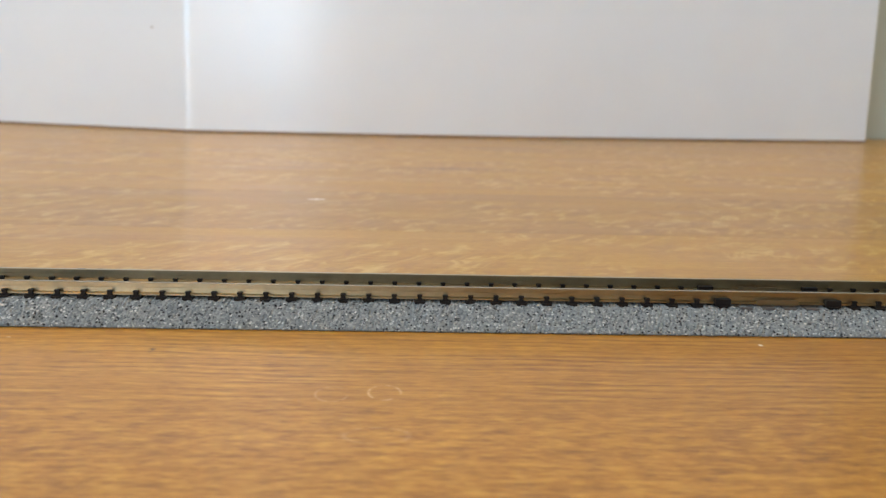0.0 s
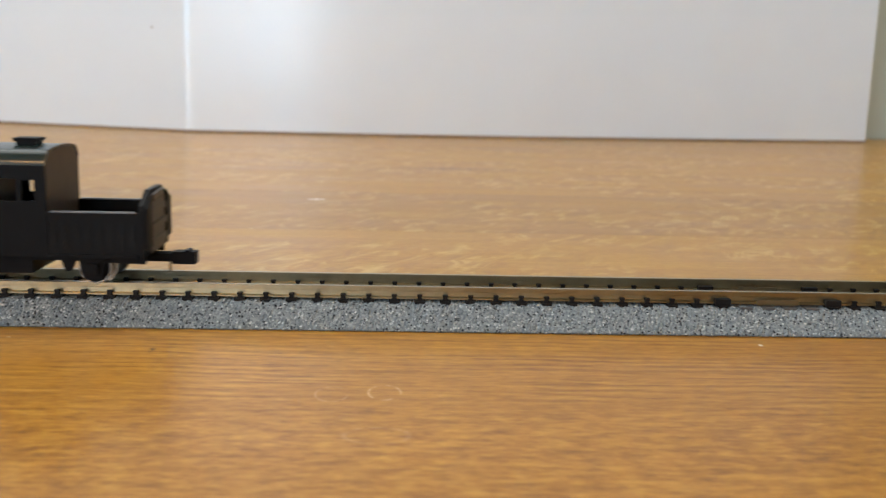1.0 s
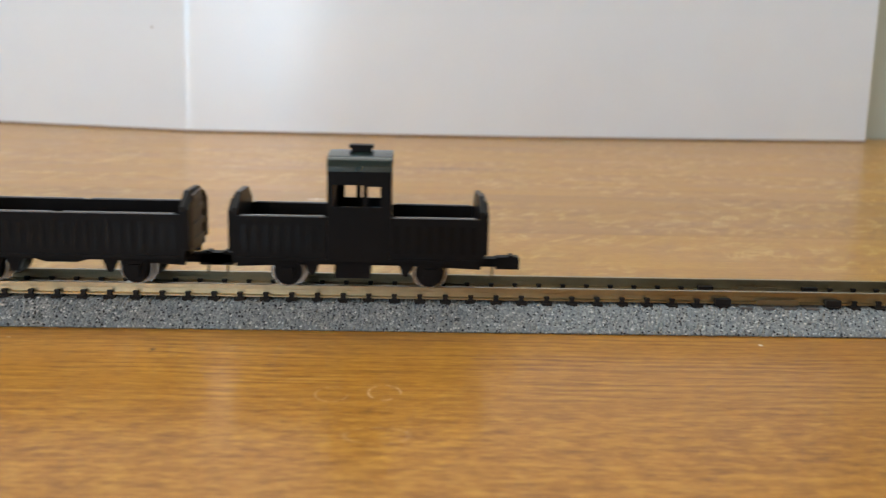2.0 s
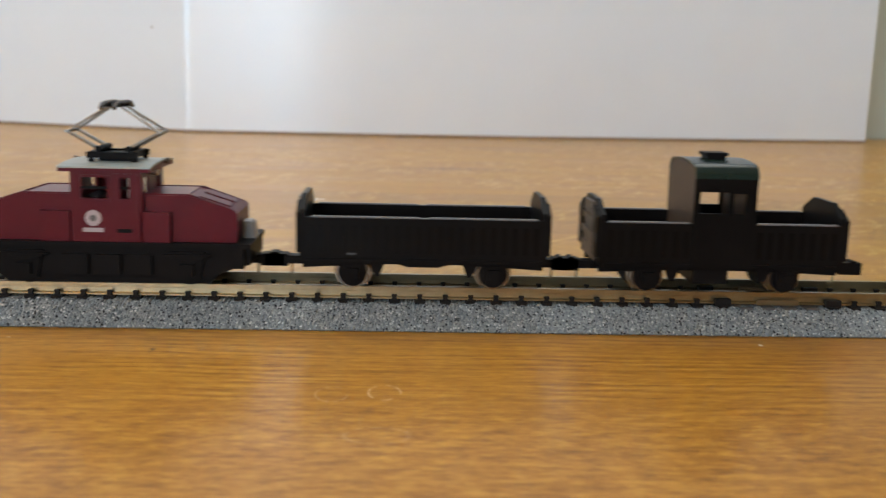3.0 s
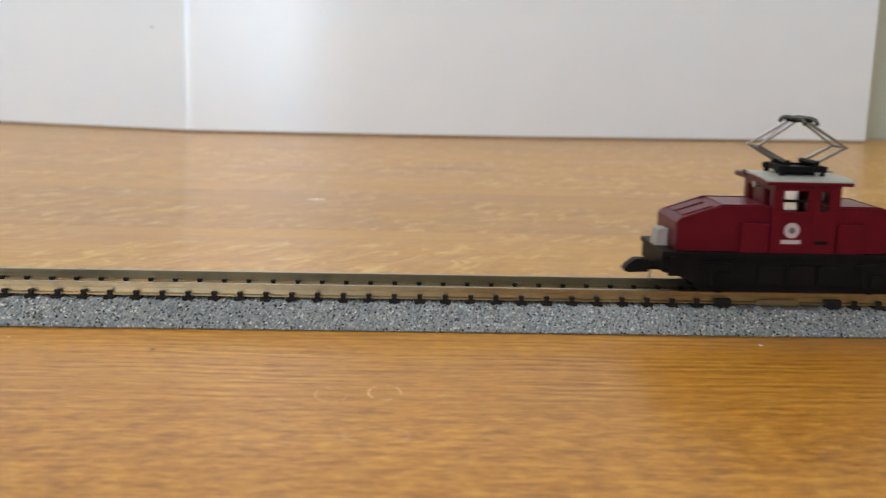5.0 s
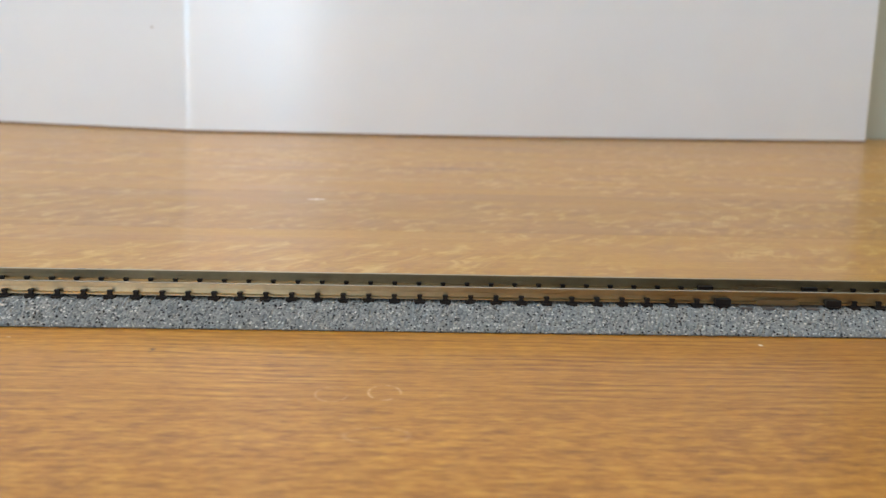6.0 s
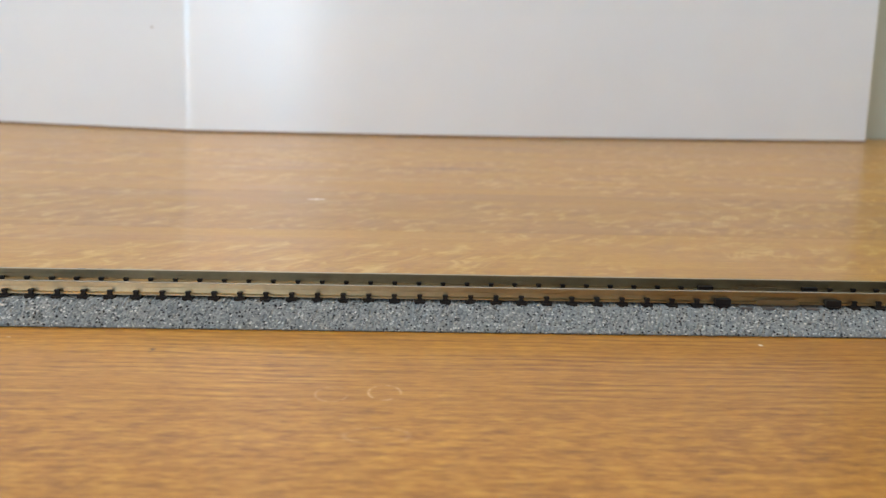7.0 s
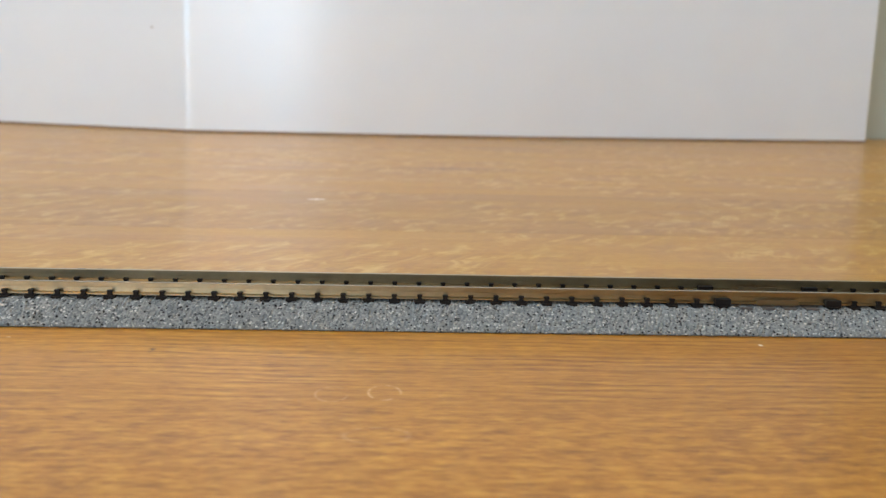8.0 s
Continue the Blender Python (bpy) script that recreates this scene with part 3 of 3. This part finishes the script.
def brake_shoe(parent, s):
    """Hanger and block of the brake, inside each wheel."""
    pts = [(9.4, 4.6), (8.7, 2.9), (8.3, 2.2), (7.6, 2.2), (7.2, 2.9), (6.6, 4.6)]
    for y in (-6.9, 5.9):
        part("brake_shoe", soften(prism(B(), [(s * x, z) for x, z in pts], y, y + 1.0, "y"), 0.1, 1), M_BLACK, parent)


def open_wagon():
    e = tagged(new("open_wagon"), "black model open goods wagon with high brown ends", "model wagon", group="train")
    L = 20.9
    part("floor", quad_box(B(), -L, L, -8.0, 8.0, 4.9, 5.6), M_BLACK, e)
    for s in (-1, 1):
        wagon_side(e, s, [(-L + 0.9, L - 0.9)], True)
        end_wall(e, s, L)
        bm = prism(B(), [(-L + 0.4, 4.9), (-L + 0.4, 3.6), (-8.2, 4.3), (-4.4, 4.35), (-2.6, 3.85), (2.6, 3.85), (4.4, 4.35), (8.2, 4.3), (L - 0.4, 3.6), (L - 0.4, 4.9)],
                   min(s * 6.0, s * 7.0), max(s * 6.0, s * 7.0), "y")
        part("sole_bar", bm, M_BLACK, e)
        coupler(e, s, L)
        brake_shoe(e, s)
    bm = quad_box(B(), -12.9, -11.5, -8.62, -8.5, 6.2, 6.5)
    part("printed_mark", bm, M_CAP, e, "small pale printed bar")
    for x in (-12.1, 12.1):
        axle_guards(e, x)
    return e, [wheelset(e, x, 2.7, M_TYRE, "dull metal wheels on an axle") for x in (-12.1, 12.1)]


def brake_van():
    e = tagged(new("brake_van"), "black model brake van with a small arched-roof cabin", "model wagon", group="train")
    L = 21.2
    part("floor", quad_box(B(), -L, L, -8.0, 8.0, 4.9, 5.6), M_BLACK, e)
    C = 5.35
    for s in (-1, 1):
        wagon_side(e, s, [(-L + 0.9, -C - 0.02), (C + 0.02, L - 0.9)], False)
        end_wall(e, s, L)
        bm = prism(B(), [(-L + 0.4, 4.9), (-L + 0.4, 3.6), (-8.2, 4.1), (8.2, 4.1), (L - 0.4, 3.6), (L - 0.4, 4.9)], min(s * 6.0, s * 7.0), max(s * 6.0, s * 7.0), "y")
        part("sole_bar", bm, M_BLACK, e)
        coupler(e, s, L)
        brake_shoe(e, s)
    cab = new("cabin")
    cab.parent = e
    for s in (-1, 1):
        y0, y1 = sorted((s * 7.95, s * 8.55))
        lo = 14.3 if s < 0 else 13.7
        w = part("cabin_side", holed_panel(B(), -C, C, 4.9, 20.5, [(-4.4, 0.6, lo, 17.95), (1.4, 3.5, lo, 17.75)] if s < 0 else [(-3.4, -1.25, lo, 17.95), (-0.4, 4.3, lo, 17.95)], y0, y1), M_SIDE, cab)
        x0, x1 = sorted((s * (C - 0.6), s * C))
        end = part("cabin_end", prism(B(), [(-7.95, 5.6), (7.95, 5.6), (7.95, 20.4), (7.6, 21.2), (6.6, 22.0), (5.4, 22.4), (0, 22.6), (-5.4, 22.4), (-6.6, 22.0), (-7.6, 21.2), (-7.95, 20.4)], x0, x1, "x"), M_CABEND, cab)
    def vault(w, k):
        arc = [(w - 2.7 + 2.7 * math.cos(a), 20.2 + 2.45 * k * math.sin(a)) for a in [math.pi * i / 20 for i in range(11)]]
        top = [(y, 20.2 + 2.45 * k + 0.38 * (1 - (y / (w - 2.7)) ** 2)) for y in (4.5, 3.0, 1.5, 0.0)]
        half = arc + top
        return half + [(-y, z) for y, z in reversed(half[:-1])]
    outer, inner = vault(8.62, 1.0), vault(8.15, 0.86)[::-1]
    part("cabin_roof", prism(B(), outer + inner, -C - 0.08, C + 0.08, "x"), M_ROOF_G, cab, "dark green glossy arched roof", smooth=True)
    part("roof_ventilator", soften(quad_box(quad_box(B(), -1.7, 1.7, -1.6, 1.6, 22.6, 23.6), -2.05, 2.05, -1.9, 1.9, 23.55, 24.1), 0.12, 1), M_BLACK, cab)
    part("equipment_box", soften(quad_box(B(), -4.2, 1.9, -6.6, 6.6, 1.7, 4.9), 0.2, 1), M_BLACK, e)
    for x in (-12.1, 12.1):
        axle_guards(e, x)
    return e, [wheelset(e, x, 2.7, M_TYRE, "dull metal wheels on an axle") for x in (-12.1, 12.1)]


# ------------------------------------------------------------- the locomotive
def locomotive():
    e = tagged(new("electric_locomotive"), "dark red model electric locomotive with a raised pantograph", "model locomotive", group="train")
    # black underframe
    bm = prism(B(), [(-24, 6.9), (24, 6.9), (24, 3.9), (21.5, 3.3), (17.5, 1.6), (-17.5, 1.6), (-21.5, 3.3), (-24, 3.9)], -7.3, 7.3, "y")
    part("underframe", soften(bm, 0.25, 2), M_BLACK, e)
    part("motor_block", soften(prism(B(), [(-18.5, 1.7), (18.5, 1.7), (17.0, 0.3), (-17.0, 0.3)], -6.3, 6.3, "y"), 0.15, 1), M_BLACK, e)
    part("deck", soften(quad_box(B(), -24.2, 24.2, -8.0, 8.0, 6.7, 7.5), 0.15, 1), M_BLACK, e)
    for s in (-1, 1):
        for x in (-13.5, 13.5):
            bm = prism(B(), [(x - 3.0, 6.0), (x - 2.0, 1.4), (x + 2.0, 1.4), (x + 3.0, 6.0)], min(s * 7.2, s * 7.8), max(s * 7.2, s * 7.8), "y")
            g = part("axle_guard", bm, M_BLACK, e)
            part("axle_box", soften(quad_box(B(), x - 1.1, x + 1.1, min(s * 7.8, s * 8.4), max(s * 7.8, s * 8.4), 1.9, 3.9), 0.2, 1), M_BLACK, g)
            bm = B()
            for k in range(4):
                w = 4.0 - 0.8 * k
                quad_box(bm, x - w, x + w, min(s * 7.7, s * 8.2), max(s * 7.7, s * 8.2), 5.3 - 0.34 * k, 5.62 - 0.34 * k)
            part("leaf_spring", bm, M_BLACK, g)
        for x in (-5.2, 0.2, 5.4):
            part("equipment_box", soften(quad_box(B(), x - 2.2, x + 2.2, min(s * 7.2, s * 8.0), max(s * 7.2, s * 8.0), 2.0, 5.4), 0.2, 1), M_BLACK, e)
        part("step", soften(quad_box(B(), s * 22 - 1.0, s * 22 + 1.0, -8.1, -7.2, 3.3, 6.7), 0.15, 1), M_BLACK, e)
        coupler(e, s, 22.1, pointed=s < 0)
        # hood, lower than the cab and sloping to its end
        prof = [(5.2, 7.5), (21.5, 7.5), (21.7, 8.2), (21.7, 12.4), (21.2, 13.0), (14.2, 15.2), (13.6, 15.35), (5.2, 15.35)]
        bm = prism(B(), [(s * x, z) for x, z in prof], -6.4, 6.4, "y")
        h = part("hood", soften(bm, 0.45, 2), M_RED, e, "dark red sloping engine hood", smooth=True)
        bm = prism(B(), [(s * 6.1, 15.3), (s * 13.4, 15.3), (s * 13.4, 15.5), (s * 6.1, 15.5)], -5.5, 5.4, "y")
        part("hood_lid", soften(bm, 0.1, 1), M_LID, h, "glossy red lid, paler for the sheen")
        for y in (-6.15, 5.55):
            bm = prism(B(), [(s * 5.9, 15.25), (s * 13.7, 15.25), (s * 20.9, 12.95), (s * 21.0, 13.15), (s * 13.8, 15.62), (s * 5.9, 15.62)], y, y + 0.5, "y")
            part("hood_beading", bm, M_RED, h)
        for y in (-2.6, 2.6):
            bm = prism(B(), [(s * 15.0, 14.9), (s * 20.2, 13.25), (s * 20.3, 13.5), (s * 15.1, 15.2)], y - 1.9, y + 1.9, "y")
            part("slope_panel", bm, M_RED, h)
        # wider locker beside the cab
        part("side_locker", soften(quad_box(B(), min(s * 5.85, s * 10.7), max(s * 5.85, s * 10.7), -7.5, 7.5, 7.5, 12.6), 0.2, 2), M_RED, e)
        # pale grey end plate in front of the hood
        bm = prism(B(), [(s * 21.9, 7.5), (s * 24.1, 7.5), (s * 23.6, 10.2), (s * 23.2, 10.5), (s * 21.9, 10.5)], -1.8, 1.8, "y")
        part("end_step", soften(bm, 0.12, 1), M_PLATE, e, "pale grey end step plate")
    # cab
    cab = new("cab")
    cab.parent = e
    cab.matrix_basis = at_mm(0.3, 0, 0)
    for s in (-1, 1):
        y0, y1 = sorted((s * 7.0, s * 7.5))
        lo = 14.8 if s < 0 else 13.2
        w = part("cab_side", holed_panel(B(), -5.85, 5.85, 7.5, 19.5, sorted([tuple(sorted((-s * -4.1, -s * 0.25))) + (lo, 18.35), tuple(sorted((-s * 2.35, -s * 3.85))) + (lo, 18.3)]), y0, y1), M_RED, cab)
        bm = holed_panel(B(), *sorted((-s * 1.3, -s * 5.2)), 8.6, 19.0, [(*sorted((-s * 2.25, -s * 3.95)), lo - 0.1, 18.4)], min(s * 7.5, s * 7.62), max(s * 7.5, s * 7.62))
        part("door", bm, M_RED, cab)
        bm = holed_panel(B(), *sorted((-s * -4.45, -s * 0.6)), lo - 0.35, 18.7, [(*sorted((-s * -4.1, -s * 0.25)), lo, 18.35)], min(s * 7.5, s * 7.64), max(s * 7.5, s * 7.64))
        part("window_frame", bm, M_RED, cab)
        for u, U in ((-4.1, 0.25), (2.35, 3.85)):
            a0, a1 = sorted((-s * u, -s * U))
            part("window_bar", quad_box(B(), a0, a1, min(s * 7.12, s * 7.3), max(s * 7.12, s * 7.3), lo + 1.55, lo + 2.0), M_BLACK, cab)
            if s > 0:
                part("window_pane", quad_box(B(), a0 - 0.2, a1 + 0.2, 6.86, 6.94, lo - 0.2, 18.5), M_PANE, cab, "hazy clear plastic pane")
        part("step_slot", soften(quad_box(B(), *sorted((-s * 1.7, -s * 4.2)), min(s * 7.4, s * 7.72), max(s * 7.4, s * 7.72), 9.1, 9.75), 0.1, 1), M_BLACK, cab, "dark recessed slot")
        part("emblem", rod(B(), (s * 2.25, s * 7.45, 11.5), (s * 2.25, s * 7.60, 11.5), 1.35, 28), M_WHITE, cab, "round white emblem")
        ring = part("emblem_ring", rod(B(), (s * 2.25, s * 7.59, 11.5), (s * 2.25, s * 7.63, 11.5), 0.55, 20), M_STEP, cab, "dark centre of the emblem")
        part("printed_bar", quad_box(B(), *sorted((s * 4.0, s * 0.6)), min(s * 7.45, s * 7.58), max(s * 7.45, s * 7.58), 9.15, 9.85), M_WHITE, cab, "plain white printed bar")
        x0, x1 = sorted((s * 5.35, s * 5.85))
        w2 = part("cab_end", holed_panel(B(), -7.0, 7.0, 7.5, 19.5, [(-5.6, -2.6, 14.9, 18.2), (2.6, 5.6, 14.9, 18.2)], x0, x1, "x"), M_RED, cab)
        part("headlight", rod(B(), (s * 5.8, 0, 18.6), (s * 6.9, 0, 18.6), 0.6, 14), M_STEEL, cab, "small silver headlight", smooth=True)
        lamp_body = rod(rod(B(), (s * 6.6, 2.5, 20.2), (s * 7.9, 2.5, 20.35), 0.42, 14), (s * 7.8, 2.5, 20.35), (s * 8.1, 2.5, 20.37), 0.54, 14)
        part("roof_lamp", lamp_body, M_CABEND, cab, "small brown lamp housing on the roof end", smooth=True)
    part("control_desk", soften(quad_box(B(), -5.0, -2.6, -4.0, 4.5, 7.6, 14.6), 0.3, 1), M_BLACK, cab)
    eave = [(-8.35, 19.3), (8.35, 19.3), (8.35, 19.95), (6, 20.15), (0, 20.35), (-6, 20.15), (-8.35, 19.95)]
    part("eave", prism(B(), eave, -7.5, 7.5, "x"), M_RED, cab, "dark red roof edge")
    sheet = [(-8.45, 19.92), (-6, 20.18), (0, 20.4), (6, 20.18), (8.45, 19.92), (8.45, 20.2), (6, 20.5), (0, 20.72), (-6, 20.5), (-8.45, 20.2)]
    part("roof", soften(prism(B(), sheet, -7.6, 7.6, "x"), 0.08, 2), M_GREY, cab, "pale grey cambered roof")
    # pantograph
    p = new("pantograph")
    p.parent = e
    p.matrix_basis = at_mm(0.5, 0, 0)
    bm = B()
    for y in (-3.6, 3.6):
        quad_box(bm, -4.3, 4.3, y - 0.45, y + 0.45, 21.2, 22.2)
    for x in (-3.4, 3.4):
        quad_box(bm, x - 0.5, x + 0.5, -3.9, 3.9, 21.3, 22.3)
    quad_box(bm, -2.6, 2.6, -2.8, 2.8, 20.5, 21.9)
    part("base_frame", bm, M_BLACK, p)
    foot = None
    for x in (-3.6, 3.6):
        for y in (-3.6, 3.6):
            if foot is None:
                foot = part("insulator", rod(B(), (0, 0, 20.2), (0, 0, 21.3), 0.6, 10, 0.45), M_BLACK, p)
                foot.matrix_basis = at_mm(x, y, 0)
            else:
                again(foot, at_mm(x, y, 0))
    for s in (-1, 1):
        part("pivot", rod(B(), (s * 2.5, -3.6, 22.7), (s * 2.5, 3.6, 22.7), 0.5, 8), M_BLACK, p)
        part("knee_bar", rod(B(), (s * 7.7, -3.0, 25.5), (s * 7.7, 3.0, 25.5), 0.28, 8), M_PANTO, p)
        for y in (-1, 1):
            part("lower_arm", rod(B(), (s * 2.5, y * 2.6, 22.7), (s * 7.7, y * 2.7, 25.5), 0.36, 8, 0.26), M_PANTO, p)
            part("upper_arm", rod(B(), (s * 7.7, y * 2.7, 25.5), (s * 0.9, y * 1.6, 29.9), 0.21, 8), M_PANTO, p)
        part("brace", rod(B(), (s * 7.7, -2.6, 25.5), (s * 1.2, 1.6, 29.9), 0.12, 6), M_PANTO, p)
        bm = B()
        line = [(-5.6, 29.6), (-4.6, 30.2), (-3.2, 30.4), (3.2, 30.4), (4.6, 30.2), (5.6, 29.6)]
        for a, b_ in zip(line, line[1:]):
            rod(bm, (s * 1.1, a[0], a[1]), (s * 1.1, b_[0], b_[1]), 0.38, 8)
        part("contact_strip", bm, M_WHEEL, p)
    bm = B()
    for y in (-1.6, 1.6):
        quad_box(bm, -1.7, 1.7, y - 0.3, y + 0.3, 29.7, 30.3)
    part("head_link", bm, M_BLACK, p)
    return e, [wheelset(e, x, 3.0, M_BLACK, "dark driving wheels on an axle") for x in (-13.5, 13.5)]


loco, loco_axles = locomotive()
wagon, wagon_axles = open_wagon()
van, van_axles = brake_van()

# place of the locomotive's middle along the track, mm, time by time
RUN = [(0.0, -225.6), (0.5, -197.6), (0.6, -191.7), (1.0, -168.8), (1.2, -157.5), (2.3, -94.2), (2.5, -82.2), (3.0, -50.9), (3.5, -21.4), (4.0, 8.3), (4.5, 38.45), (4.7, 50.1), (5.8, 114.3), (8.0, 244.0)]


def run_at(t):
    return float(np.interp(t, [r[0] for r in RUN], [r[1] for r in RUN]))


def motions():
    for thing, off in ((loco, 0.0), (wagon, 53.3)):
        walk(thing, [(t, at_mm(p + off, 0, RAIL)) for t, p in RUN])
    # the couplings draw out a little as the van pulls ahead
    slack = ([0.0, 2.3, 3.0, 3.5, 8.0], [103.3, 103.4, 104.3, 105.1, 105.1])
    walk(van, [(t, at_mm(p + float(np.interp(t, *slack)), 0, RAIL)) for t, p in RUN])
    for axles, r in ((loco_axles, 3.0), (wagon_axles, 2.7), (van_axles, 2.7)):
        for ax in axles:
            x, y, z = ax.location
            rows = []
            for k in range(241):
                t = k / 30
                turn = math.degrees((run_at(t) - RUN[0][1]) / r)
                rows.append((t, pose(x, y, z, 0, turn % 360.0, 0)))
            walk(ax, rows)


motions()
